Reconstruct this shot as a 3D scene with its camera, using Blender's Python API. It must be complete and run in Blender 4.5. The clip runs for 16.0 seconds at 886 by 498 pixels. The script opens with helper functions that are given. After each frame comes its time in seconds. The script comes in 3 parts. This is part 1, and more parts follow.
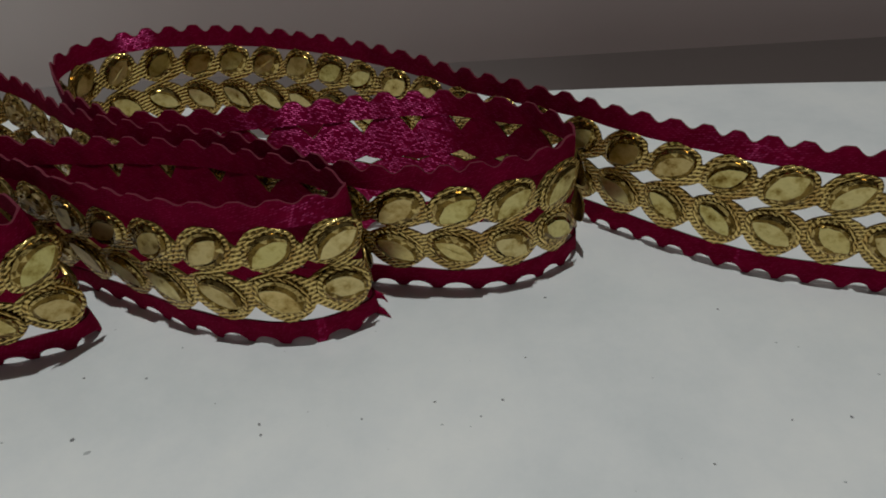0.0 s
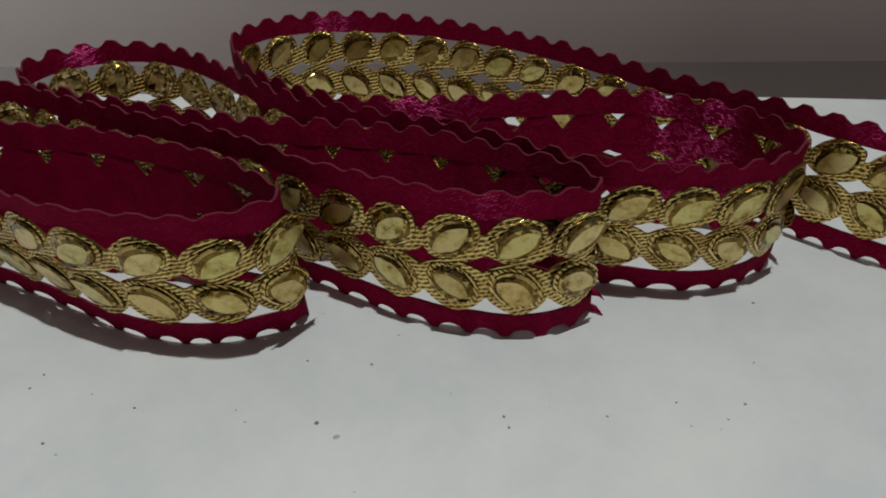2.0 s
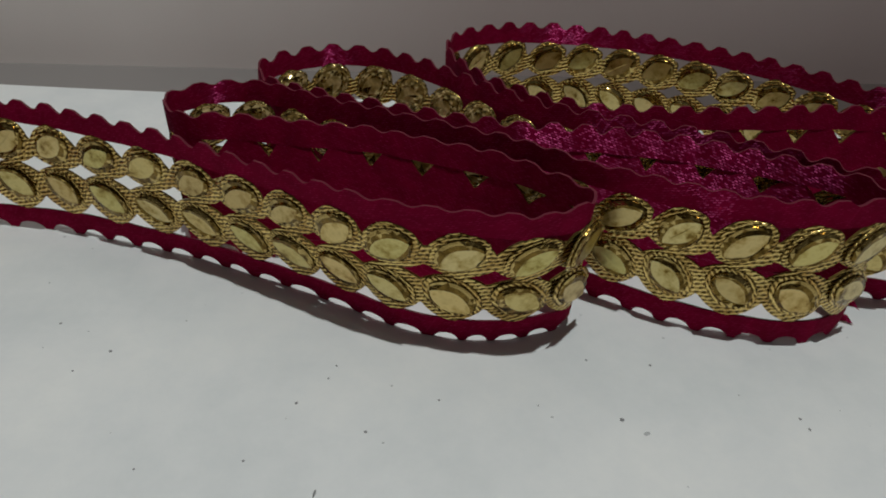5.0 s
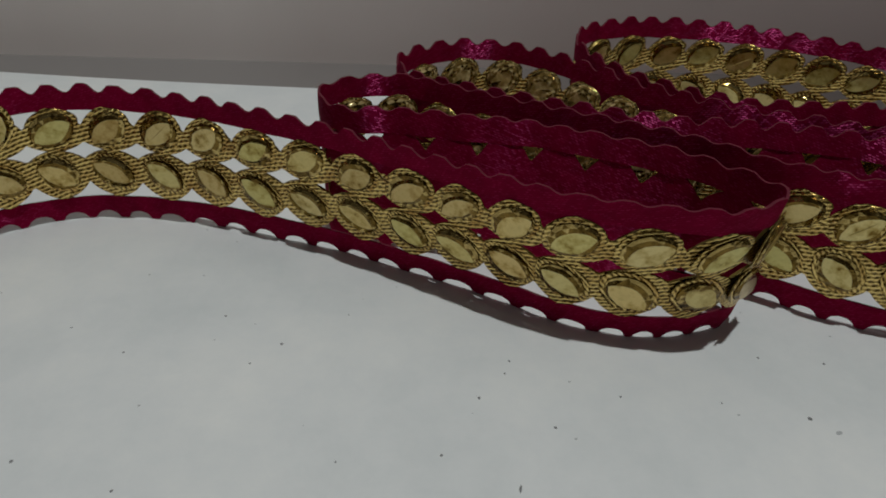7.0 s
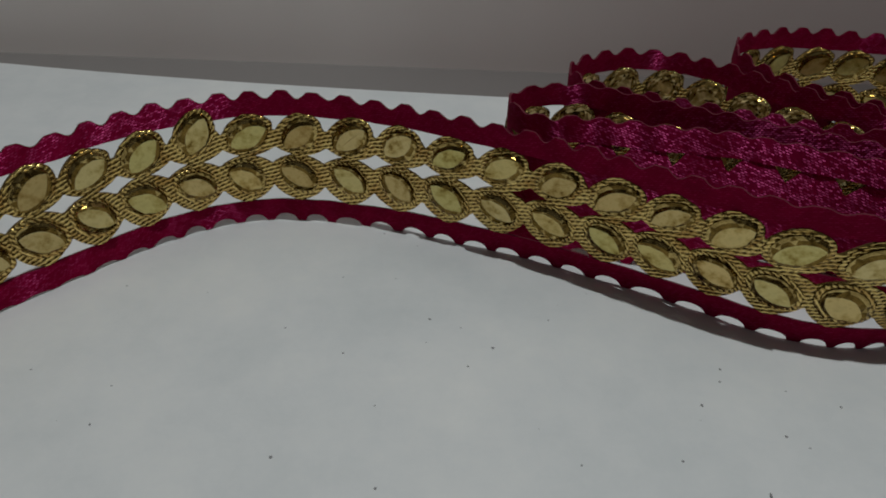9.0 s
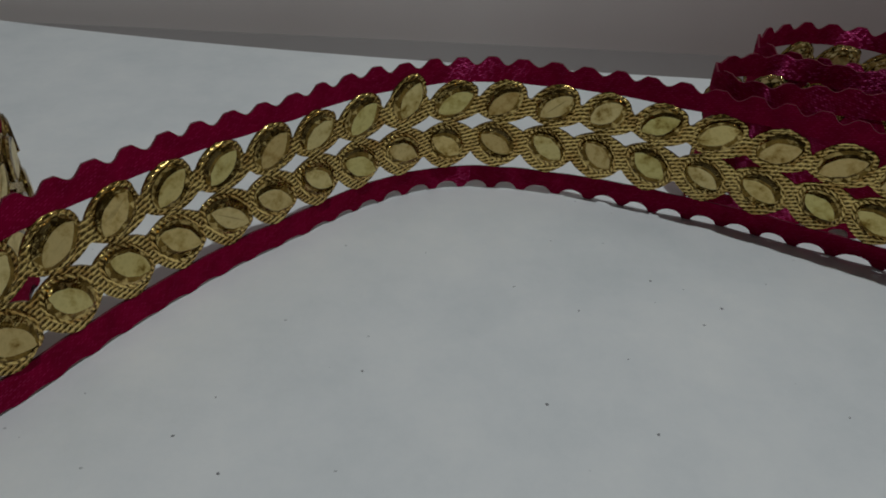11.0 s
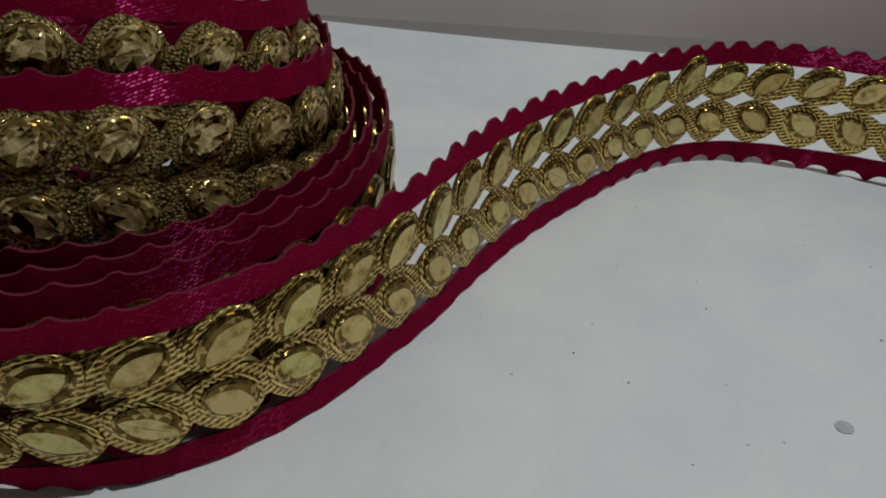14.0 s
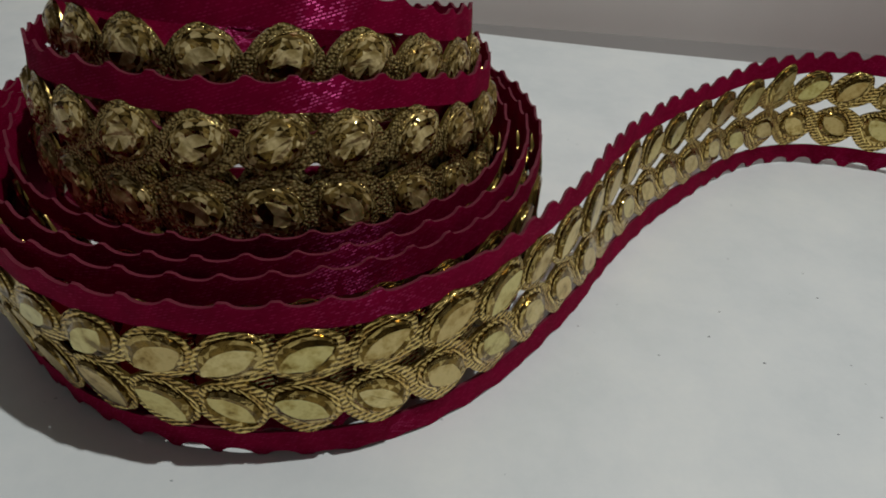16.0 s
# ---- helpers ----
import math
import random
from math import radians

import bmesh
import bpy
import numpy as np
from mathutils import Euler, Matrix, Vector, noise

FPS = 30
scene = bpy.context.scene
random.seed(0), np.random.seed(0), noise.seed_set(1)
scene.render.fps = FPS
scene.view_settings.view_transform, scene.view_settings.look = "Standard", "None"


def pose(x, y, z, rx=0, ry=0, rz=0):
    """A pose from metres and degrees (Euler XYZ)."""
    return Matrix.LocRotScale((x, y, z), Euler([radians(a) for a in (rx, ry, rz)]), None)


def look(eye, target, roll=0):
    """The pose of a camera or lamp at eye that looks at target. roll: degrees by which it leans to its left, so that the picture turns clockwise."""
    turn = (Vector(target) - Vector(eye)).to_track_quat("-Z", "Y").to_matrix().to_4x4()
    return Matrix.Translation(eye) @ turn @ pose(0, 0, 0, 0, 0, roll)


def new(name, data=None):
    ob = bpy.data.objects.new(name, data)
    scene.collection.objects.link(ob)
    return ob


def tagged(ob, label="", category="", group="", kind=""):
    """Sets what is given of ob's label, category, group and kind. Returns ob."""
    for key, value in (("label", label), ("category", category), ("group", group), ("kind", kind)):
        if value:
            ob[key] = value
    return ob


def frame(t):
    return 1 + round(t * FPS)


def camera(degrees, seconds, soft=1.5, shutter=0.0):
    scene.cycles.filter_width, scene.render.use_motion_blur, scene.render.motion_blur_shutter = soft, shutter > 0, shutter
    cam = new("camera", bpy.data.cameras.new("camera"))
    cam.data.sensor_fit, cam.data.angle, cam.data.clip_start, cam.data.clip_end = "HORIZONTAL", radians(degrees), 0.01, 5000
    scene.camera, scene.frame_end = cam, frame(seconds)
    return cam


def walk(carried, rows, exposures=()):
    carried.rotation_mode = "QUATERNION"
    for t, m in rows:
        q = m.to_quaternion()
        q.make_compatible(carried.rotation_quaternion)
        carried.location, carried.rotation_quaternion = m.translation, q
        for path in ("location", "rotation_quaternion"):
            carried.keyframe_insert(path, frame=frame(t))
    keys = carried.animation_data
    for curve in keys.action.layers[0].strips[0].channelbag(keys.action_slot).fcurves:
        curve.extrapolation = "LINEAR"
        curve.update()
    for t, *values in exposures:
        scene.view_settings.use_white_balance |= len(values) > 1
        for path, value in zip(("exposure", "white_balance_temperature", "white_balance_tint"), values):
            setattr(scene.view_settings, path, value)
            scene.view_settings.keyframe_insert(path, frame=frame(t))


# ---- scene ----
cam = camera(65.0, 16.0, soft=1.9)
PATH = [
    (0, (0.04293, -0.05827, 0.06501), (0.04849, 0.06424, -0.02136), -2.77),
    (0.5, (0.03567, -0.05703, 0.06593), (0.04099, 0.06525, -0.02077), -1.79),
    (1, (0.02745, -0.05632, 0.06620), (0.03319, 0.06601, -0.02042), -0.99),
    (1.5, (0.01944, -0.05592, 0.06599), (0.02526, 0.06580, -0.02148), -0.21),
    (2, (0.01189, -0.05618, 0.06433), (0.01834, 0.06636, -0.02193), 0.41),
    (2.5, (0.00515, -0.05609, 0.06434), (0.01215, 0.06691, -0.02123), 0.91),
    (3, (-0.00129, -0.05609, 0.06477), (0.00636, 0.06765, -0.01967), 1.27),
    (3.5, (-0.00810, -0.05668, 0.06468), (0.00100, 0.06754, -0.01891), 1.97),
    (4, (-0.01386, -0.05754, 0.06422), (-0.00484, 0.06690, -0.01905), 2.30),
    (4.2, (-0.01651, -0.05810, 0.06441), (-0.00772, 0.06609, -0.01924), 2.40),
    (6.5, (-0.04115, -0.05656, 0.06271), (-0.03732, 0.06747, -0.02156), 1.58),
    (7, (-0.04671, -0.05685, 0.06287), (-0.04260, 0.06689, -0.02181), 1.92),
    (7.5, (-0.05184, -0.05676, 0.06333), (-0.04823, 0.06715, -0.02112), 1.84),
    (8, (-0.05797, -0.05695, 0.06343), (-0.05474, 0.06708, -0.02087), 1.89),
    (8.5, (-0.06514, -0.05729, 0.06399), (-0.06246, 0.06683, -0.02019), 2.04),
    (9, (-0.07267, -0.05803, 0.06386), (-0.07233, 0.06589, -0.02066), 1.89),
    (9.2, (-0.07560, -0.05823, 0.06406), (-0.07633, 0.06526, -0.02109), 1.78),
    (11.5, (-0.11047, -0.06526, 0.06003), (-0.11250, 0.05768, -0.02588), 2.32),
    (12, (-0.11773, -0.06719, 0.06025), (-0.12102, 0.05560, -0.02584), 2.21),
    (12.5, (-0.12546, -0.06932, 0.05999), (-0.12907, 0.05359, -0.02591), 2.53),
    (13, (-0.13248, -0.07261, 0.05998), (-0.13723, 0.05019, -0.02602), 2.63),
    (13.5, (-0.13879, -0.07675, 0.06068), (-0.14574, 0.04608, -0.02514), 2.13),
    (14, (-0.14538, -0.08031, 0.06085), (-0.15268, 0.04245, -0.02504), 2.27),
    (14.5, (-0.15142, -0.08325, 0.06209), (-0.15810, 0.03951, -0.02384), 2.55),
    (15, (-0.15693, -0.08596, 0.06295), (-0.16258, 0.03673, -0.02316), 2.91),
    (15.5, (-0.16269, -0.08788, 0.06342), (-0.16704, 0.03468, -0.02294), 3.35),
    (16, (-0.16779, -0.08916, 0.06398), (-0.17158, 0.03344, -0.02236), 3.71),
]
EXPOSURES = [(0, -0.32, 6500, 10), (1.5, -0.2, 6500, 10), (3.5, -0.06, 6500, 10), (7, -0.37, 6450, 10), (9, -0.54, 6350, 10),
             (12.5, -0.73, 6150, 10), (14, -0.34, 6300, 10), (16, -0.05, 6500, 10)]
walk(cam, [(t, look(eye, target, roll)) for t, eye, target, roll in PATH], EXPOSURES)

# ---- light ----
world = bpy.data.worlds.new("room")
scene.world = world
world.use_nodes = True
wn = world.node_tree.nodes
wl = world.node_tree.links
geo = wn.new("ShaderNodeTexCoord")
up = wn.new("ShaderNodeSeparateXYZ")
wl.new(geo.outputs["Generated"], up.inputs[0])
shade = wn.new("ShaderNodeValToRGB")
for stop, (at, colour) in zip(shade.color_ramp.elements, ((0.0, (0.54, 0.52, 0.51, 1)), (1.0, (0.60, 0.595, 0.58, 1)))):
    stop.position, stop.color = at, colour
wl.new(up.outputs[2], shade.inputs[0])
wl.new(shade.outputs[0], wn["Background"].inputs[0])
wn["Background"].inputs[1].default_value = 0.14  # a dim room with pale walls


def lamp(name, energy, place, target, size, colour):
    data = bpy.data.lights.new(name, "AREA")
    data.energy, data.shape, data.size, data.color = energy, "DISK", size, colour
    ob = new(name, data)
    ob.matrix_world = look(place, target)
    return ob


lamp("ceiling_lamp", 2.36, (0.015, -0.054, 0.65), (-0.04, 0.0, 0.0), 0.012, (0.955, 1.0, 0.985))


# ---- materials ----
def material(name, colour, rough=0.5, metal=0.0, **more):
    m = bpy.data.materials.new(name)
    m.use_nodes = True
    b = m.node_tree.nodes["Principled BSDF"]
    b.inputs["Base Color"].default_value = (*colour, 1)
    b.inputs["Roughness"].default_value = rough
    b.inputs["Metallic"].default_value = metal
    for key, value in more.items():
        b.inputs[key.replace("_", " ")].default_value = value
    return m, m.node_tree, b


def node(tree, kind, **inputs):
    n = tree.nodes.new(kind)
    for key, value in inputs.items():
        n.inputs[key.replace("_", " ")].default_value = value
    return n


def ramp(tree, source, stops):
    r = tree.nodes.new("ShaderNodeValToRGB")
    while len(r.color_ramp.elements) < len(stops):
        r.color_ramp.elements.new(0.5)
    for e, (at, colour) in zip(r.color_ramp.elements, stops):
        e.position, e.color = at, (*colour, 1)
    tree.links.new(source, r.inputs[0])
    return r


def bump(tree, b, source, strength, distance):
    n = node(tree, "ShaderNodeBump", Strength=strength, Distance=distance)
    tree.links.new(source, n.inputs["Height"])
    tree.links.new(n.outputs[0], b.inputs["Normal"])


def coords(tree, output, scale, turn=0.0):
    c = tree.nodes.new("ShaderNodeTexCoord")
    m = tree.nodes.new("ShaderNodeMapping")
    m.inputs["Scale"].default_value = scale
    m.inputs["Rotation"].default_value = (0, 0, turn)
    tree.links.new(c.outputs[output], m.inputs[0])
    return m.outputs[0]


def satin():
    """Maroon satin: long threads along the ribbon that shine across it in a fine slanting weave."""
    m, tree, b = material("maroon_satin", (0.14, 0.002, 0.025), 0.8, 0.0)
    b.inputs["Specular IOR Level"].default_value = 0.05
    along = tree.nodes.new("ShaderNodeTangent")
    along.direction_type, along.uv_map = "UV_MAP", "UVMap"
    grain = node(tree, "ShaderNodeTexNoise", Scale=0.3, Detail=4.0)
    tree.links.new(coords(tree, "UV", (1, 1, 1)), grain.inputs["Vector"])
    r = ramp(tree, grain.outputs[0], [(0.3, (0.205, 0.0006, 0.025)), (0.7, (0.285, 0.001, 0.038))])
    tree.links.new(r.outputs[0], b.inputs["Base Color"])
    # staggered stitches on a slant, some bright, some dull
    cell = node(tree, "ShaderNodeTexBrick", Scale=1.0, Mortar_Size=0.115, Mortar_Smooth=0.4, Bias=-0.3, Brick_Width=0.62, Row_Height=0.33)
    for key, colour in (("Color1", (0.05, 0.002, 0.014)), ("Color2", (1.0, 0.15, 0.46)), ("Mortar", (0.03, 0.0, 0.006))):
        cell.inputs[key].default_value = (*colour, 1)
    bent = node(tree, "ShaderNodeTexNoise", Scale=0.6, Detail=2.0)
    base = coords(tree, "UV", (1, 1, 1), 0.3)
    tree.links.new(base, bent.inputs["Vector"])
    shift = node(tree, "ShaderNodeVectorMath")
    shift.operation = "MULTIPLY_ADD"
    shift.inputs[1].default_value = (0.5, 0.35, 0)
    tree.links.new(bent.outputs["Color"], shift.inputs[0])
    tree.links.new(base, shift.inputs[2])
    tree.links.new(shift.outputs[0], cell.inputs["Vector"])
    shine = node(tree, "ShaderNodeBsdfAnisotropic", Roughness=0.35, Anisotropy=0.57, Rotation=0.0)
    tree.links.new(along.outputs[0], shine.inputs["Tangent"])
    tree.links.new(cell.outputs["Color"], shine.inputs["Color"])
    # the floats of the weave stand on a slant and face upwards
    face = tree.nodes.new("ShaderNodeNewGeometry")
    lift = node(tree, "ShaderNodeVectorMath")
    lift.inputs[1].default_value = (0, 0, 0.8)
    tree.links.new(face.outputs["Normal"], lift.inputs[0])
    unit = node(tree, "ShaderNodeVectorMath")
    unit.operation = "NORMALIZE"
    tree.links.new(lift.outputs[0], unit.inputs[0])
    tree.links.new(unit.outputs[0], shine.inputs["Normal"])
    both = tree.nodes.new("ShaderNodeMixShader")
    both.inputs[0].default_value = 0.155
    tree.links.new(b.outputs[0], both.inputs[1])
    tree.links.new(shine.outputs[0], both.inputs[2])
    out = [n for n in tree.nodes if n.bl_idname == "ShaderNodeOutputMaterial"][0]
    tree.links.new(both.outputs[0], out.inputs[0])
    return m


def twill():
    """Gold thread woven in fine slanting ribs of single glinting stitches over brown."""
    m, tree, b = material("gold_twill", (0.5, 0.4, 0.13), 0.27, 0.95)
    base = coords(tree, "UV", (1, 1, 1), 0.26)
    bent = node(tree, "ShaderNodeTexNoise", Scale=0.5, Detail=2.0)
    tree.links.new(base, bent.inputs["Vector"])
    shift = node(tree, "ShaderNodeVectorMath")
    shift.operation = "MULTIPLY_ADD"
    shift.inputs[1].default_value = (0.5, 0.5, 0)
    tree.links.new(bent.outputs["Color"], shift.inputs[0])
    tree.links.new(base, shift.inputs[2])
    rib = node(tree, "ShaderNodeTexWave", Scale=0.47, Distortion=0.9, Detail=2.0, Detail_Scale=2.0)
    rib.bands_direction = "Y"
    tree.links.new(shift.outputs[0], rib.inputs["Vector"])
    bead = node(tree, "ShaderNodeTexWave", Scale=0.62, Distortion=2.0, Detail=2.0, Detail_Scale=2.0)
    bead.bands_direction = "DIAGONAL"
    tree.links.new(shift.outputs[0], bead.inputs["Vector"])
    half = node(tree, "ShaderNodeMix")
    half.inputs["Factor"].default_value = 0.32
    tree.links.new(rib.outputs["Fac"], half.inputs[2])
    tree.links.new(bead.outputs["Fac"], half.inputs[3])
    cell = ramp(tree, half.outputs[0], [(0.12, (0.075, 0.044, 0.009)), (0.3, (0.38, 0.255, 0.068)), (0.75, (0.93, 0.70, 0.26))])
    patch = node(tree, "ShaderNodeTexNoise", Scale=0.22, Detail=4.0)
    tree.links.new(coords(tree, "UV", (1, 1, 1)), patch.inputs["Vector"])
    r2 = ramp(tree, patch.outputs[0], [(0.34, (0.6, 0.48, 0.36)), (0.56, (1, 1, 1))])
    mix = node(tree, "ShaderNodeMix")
    mix.data_type, mix.blend_type = "RGBA", "MULTIPLY"
    mix.inputs["Factor"].default_value = 0.9
    tree.links.new(cell.outputs[0], mix.inputs[6])
    tree.links.new(r2.outputs[0], mix.inputs[7])
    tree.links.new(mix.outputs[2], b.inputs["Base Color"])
    bump(tree, b, half.outputs[0], 0.75, 0.0002)
    return m


def foil():
    """The flat top of a foil-backed stone, a little scratched and cloudy."""
    m, tree, b = material("stone_top", (0.86, 0.76, 0.42), 0.28, 1.0)
    n = node(tree, "ShaderNodeTexNoise", Scale=420.0, Detail=5.0, Roughness=0.65)
    info = tree.nodes.new("ShaderNodeObjectInfo")
    add = node(tree, "ShaderNodeVectorMath")
    c = tree.nodes.new("ShaderNodeTexCoord")
    tree.links.new(c.outputs["Object"], add.inputs[0])
    tree.links.new(info.outputs["Random"], add.inputs[1])
    tree.links.new(add.outputs[0], n.inputs["Vector"])
    r = ramp(tree, n.outputs[0], [(0.33, (0.20, 0.12, 0.025)), (0.41, (0.50, 0.37, 0.135)), (0.55, (0.70, 0.57, 0.265)), (0.75, (0.58, 0.46, 0.20))])
    tint = ramp(tree, info.outputs["Random"], [(0.0, (0.78, 0.70, 0.60)), (0.35, (1.0, 1.0, 1.0)), (0.7, (0.90, 0.97, 0.80)), (1.0, (1.0, 0.93, 0.85))])
    mix = node(tree, "ShaderNodeMix")
    mix.data_type, mix.blend_type = "RGBA", "MULTIPLY"
    mix.inputs["Factor"].default_value = 1.0
    tree.links.new(r.outputs[0], mix.inputs[6])
    tree.links.new(tint.outputs[0], mix.inputs[7])
    tree.links.new(mix.outputs[2], b.inputs["Base Color"])
    bump(tree, b, n.outputs[0], 0.12, 0.0003)
    return m


def facet(name, dark, light, rough, metal=0.95):
    """The cut side of a stone: clear amber over foil."""
    m, tree, b = material(name, light, rough, metal)
    n = node(tree, "ShaderNodeTexNoise", Scale=800.0, Detail=3.0)
    c = tree.nodes.new("ShaderNodeTexCoord")
    tree.links.new(c.outputs["Object"], n.inputs["Vector"])
    r = ramp(tree, n.outputs[0], [(0.35, dark), (0.65, light)])
    tree.links.new(r.outputs[0], b.inputs["Base Color"])
    bump(tree, b, n.outputs[0], 0.6, 0.0003)
    return m


def glitter():
    """Gold mesh of tiny round beads, each with a glint in its middle and shade round it painted in."""
    m, tree, b = material("gold_glitter", (0.5, 0.38, 0.13), 0.16, 0.7)
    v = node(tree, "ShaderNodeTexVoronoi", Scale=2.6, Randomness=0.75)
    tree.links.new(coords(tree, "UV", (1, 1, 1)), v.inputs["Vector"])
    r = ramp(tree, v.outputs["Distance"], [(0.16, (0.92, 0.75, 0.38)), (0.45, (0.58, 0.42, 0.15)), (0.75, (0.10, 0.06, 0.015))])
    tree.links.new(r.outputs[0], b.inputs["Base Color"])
    bump(tree, b, v.outputs["Distance"], 1.0, -0.0003)
    return m


def board_paint():
    m, tree, b = material("white_board", (0.72, 0.73, 0.72), 0.42)
    n = node(tree, "ShaderNodeTexNoise", Scale=34.0, Detail=8.0, Roughness=0.68)
    tree.links.new(coords(tree, "Object", (1, 1, 1)), n.inputs["Vector"])
    r = ramp(tree, n.outputs[0], [(0.32, (0.64, 0.665, 0.665)), (0.5, (0.715, 0.73, 0.725)), (0.68, (0.78, 0.785, 0.765))])
    tree.links.new(r.outputs[0], b.inputs["Base Color"])
    fine = node(tree, "ShaderNodeTexNoise", Scale=900.0, Detail=3.0)
    tree.links.new(coords(tree, "Object", (1, 1, 1)), fine.inputs["Vector"])
    bump(tree, b, fine.outputs[0], 0.08, 0.0003)
    return m


def plain(name, low, high, scale, rough):
    m, tree, b = material(name, low, rough)
    n = node(tree, "ShaderNodeTexNoise", Scale=scale, Detail=5.0)
    tree.links.new(coords(tree, "Object", (1, 1, 1)), n.inputs["Vector"])
    r = ramp(tree, n.outputs[0], [(0.3, low), (0.7, high)])
    tree.links.new(r.outputs[0], b.inputs["Base Color"])
    return m


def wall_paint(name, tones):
    """Grey paint that turns unevenly darker and browner towards +x."""
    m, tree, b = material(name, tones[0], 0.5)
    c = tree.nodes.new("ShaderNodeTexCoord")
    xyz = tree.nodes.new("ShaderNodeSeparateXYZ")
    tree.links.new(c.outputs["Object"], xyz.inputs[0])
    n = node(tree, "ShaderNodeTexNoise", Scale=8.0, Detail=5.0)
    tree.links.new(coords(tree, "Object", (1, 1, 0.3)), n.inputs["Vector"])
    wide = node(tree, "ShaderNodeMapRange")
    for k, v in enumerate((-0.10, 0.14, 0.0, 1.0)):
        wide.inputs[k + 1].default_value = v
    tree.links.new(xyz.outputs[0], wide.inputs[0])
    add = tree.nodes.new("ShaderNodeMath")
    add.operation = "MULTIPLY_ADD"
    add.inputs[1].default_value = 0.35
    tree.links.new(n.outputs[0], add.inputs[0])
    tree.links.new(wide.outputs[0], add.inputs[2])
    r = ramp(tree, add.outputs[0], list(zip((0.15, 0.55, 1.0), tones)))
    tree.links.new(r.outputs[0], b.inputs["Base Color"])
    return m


SATIN, TWILL, FOIL = satin(), twill(), foil()
# amber facets, each in a lit and a shaded copy; the shade is colour
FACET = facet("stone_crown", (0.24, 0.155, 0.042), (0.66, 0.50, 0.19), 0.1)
FACET_SHADED = facet("stone_facet_shaded", (0.05, 0.027, 0.005), (0.24, 0.15, 0.035), 0.15)
GEM_LIT = facet("gem_lit", (0.36, 0.25, 0.08), (0.84, 0.66, 0.32), 0.06, 0.5)
GEM_SHADED = facet("gem_shaded", (0.08, 0.045, 0.01), (0.38, 0.25, 0.07), 0.06, 0.55)
GLITTER = glitter()
THREAD, _, _ = material("brown_gold_thread", (0.20, 0.13, 0.03), 0.22, 0.7)
CUT, _, _ = material("cut_satin_edge", (0.11, 0.002, 0.015), 0.85)
BOARD = board_paint()
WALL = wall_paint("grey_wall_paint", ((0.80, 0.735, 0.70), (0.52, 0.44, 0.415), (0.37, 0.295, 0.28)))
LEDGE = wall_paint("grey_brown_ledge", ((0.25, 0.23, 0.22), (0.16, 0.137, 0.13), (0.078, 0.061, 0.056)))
DUST = plain("dark_dust", (0.15, 0.15, 0.15), (0.3, 0.3, 0.3), 900.0, 0.9)
SMUDGE = plain("grey_smudge", (0.38, 0.39, 0.39), (0.48, 0.49, 0.49), 700.0, 0.8)


def mesh_of(name, verts, faces, mats, slots=None, uvs=None, smooth=True):
    me = bpy.data.meshes.new(name)
    me.from_pydata([tuple(v) for v in verts], [], faces)
    for m in mats:
        me.materials.append(m)
    if slots is not None:
        me.polygons.foreach_set("material_index", slots)
    if uvs is not None:
        layer = me.uv_layers.new(name="UVMap")
        loops = np.empty(len(me.loops), dtype=np.int32)
        me.loops.foreach_get("vertex_index", loops)
        layer.data.foreach_set("uv", np.asarray(uvs, dtype=np.float32)[loops].ravel())
    me.polygons.foreach_set("use_smooth", [smooth] * len(me.polygons))
    me.update()
    return me


def part(name, me, parent, label=""):
    ob = new(name, me)
    ob.parent = parent
    return tagged(ob, label)


# ---- the setting: white board, ledge and wall behind it ----
def back_edge(x):
    return 0.0997 -0.0372 * x -0.0310 * x * x -1.330 * x * x * x


def build_board():
    xs = np.linspace(-0.75, 0.6, 109)
    verts, faces = [], []
    for x in xs:
        y = back_edge(max(-0.27, min(0.2, x)))
        for yy, z in ((-0.6, -0.003), (-0.6, 0.0), (y - 0.0006, 0.0), (y, -0.0006), (y, -0.003)):
            verts.append((x, yy, z))
    for i in range(len(xs) - 1):
        a, b = 5 * i, 5 * i + 5
        for k in range(5):
            faces.append((a + k, b + k, b + (k + 1) % 5, a + (k + 1) % 5))
    faces += [(4, 3, 2, 1, 0), tuple(len(verts) - 5 + k for k in range(5))]
    ob = new("ground", mesh_of("board", verts, faces, [BOARD], smooth=False))
    tagged(ob, "smooth white laminated board with fine dust on it", "board", kind="structure")


def slab(name, x0, x1, y0, y1, z0, z1, mat, label, category):
    bm = bmesh.new()
    bmesh.ops.create_cube(bm, size=1.0)
    bmesh.ops.scale(bm, vec=(x1 - x0, y1 - y0, z1 - z0), verts=bm.verts)
    bmesh.ops.translate(bm, vec=((x0 + x1) / 2, (y0 + y1) / 2, (z0 + z1) / 2), verts=bm.verts)
    me = bpy.data.meshes.new(name)
    bm.to_mesh(me)
    bm.free()
    me.materials.append(mat)
    return tagged(new(name, me), label, category, kind="structure")


build_board()
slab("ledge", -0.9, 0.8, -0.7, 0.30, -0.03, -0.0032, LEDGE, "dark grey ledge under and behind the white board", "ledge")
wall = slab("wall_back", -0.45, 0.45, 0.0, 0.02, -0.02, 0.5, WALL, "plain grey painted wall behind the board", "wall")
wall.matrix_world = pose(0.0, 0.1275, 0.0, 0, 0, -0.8)

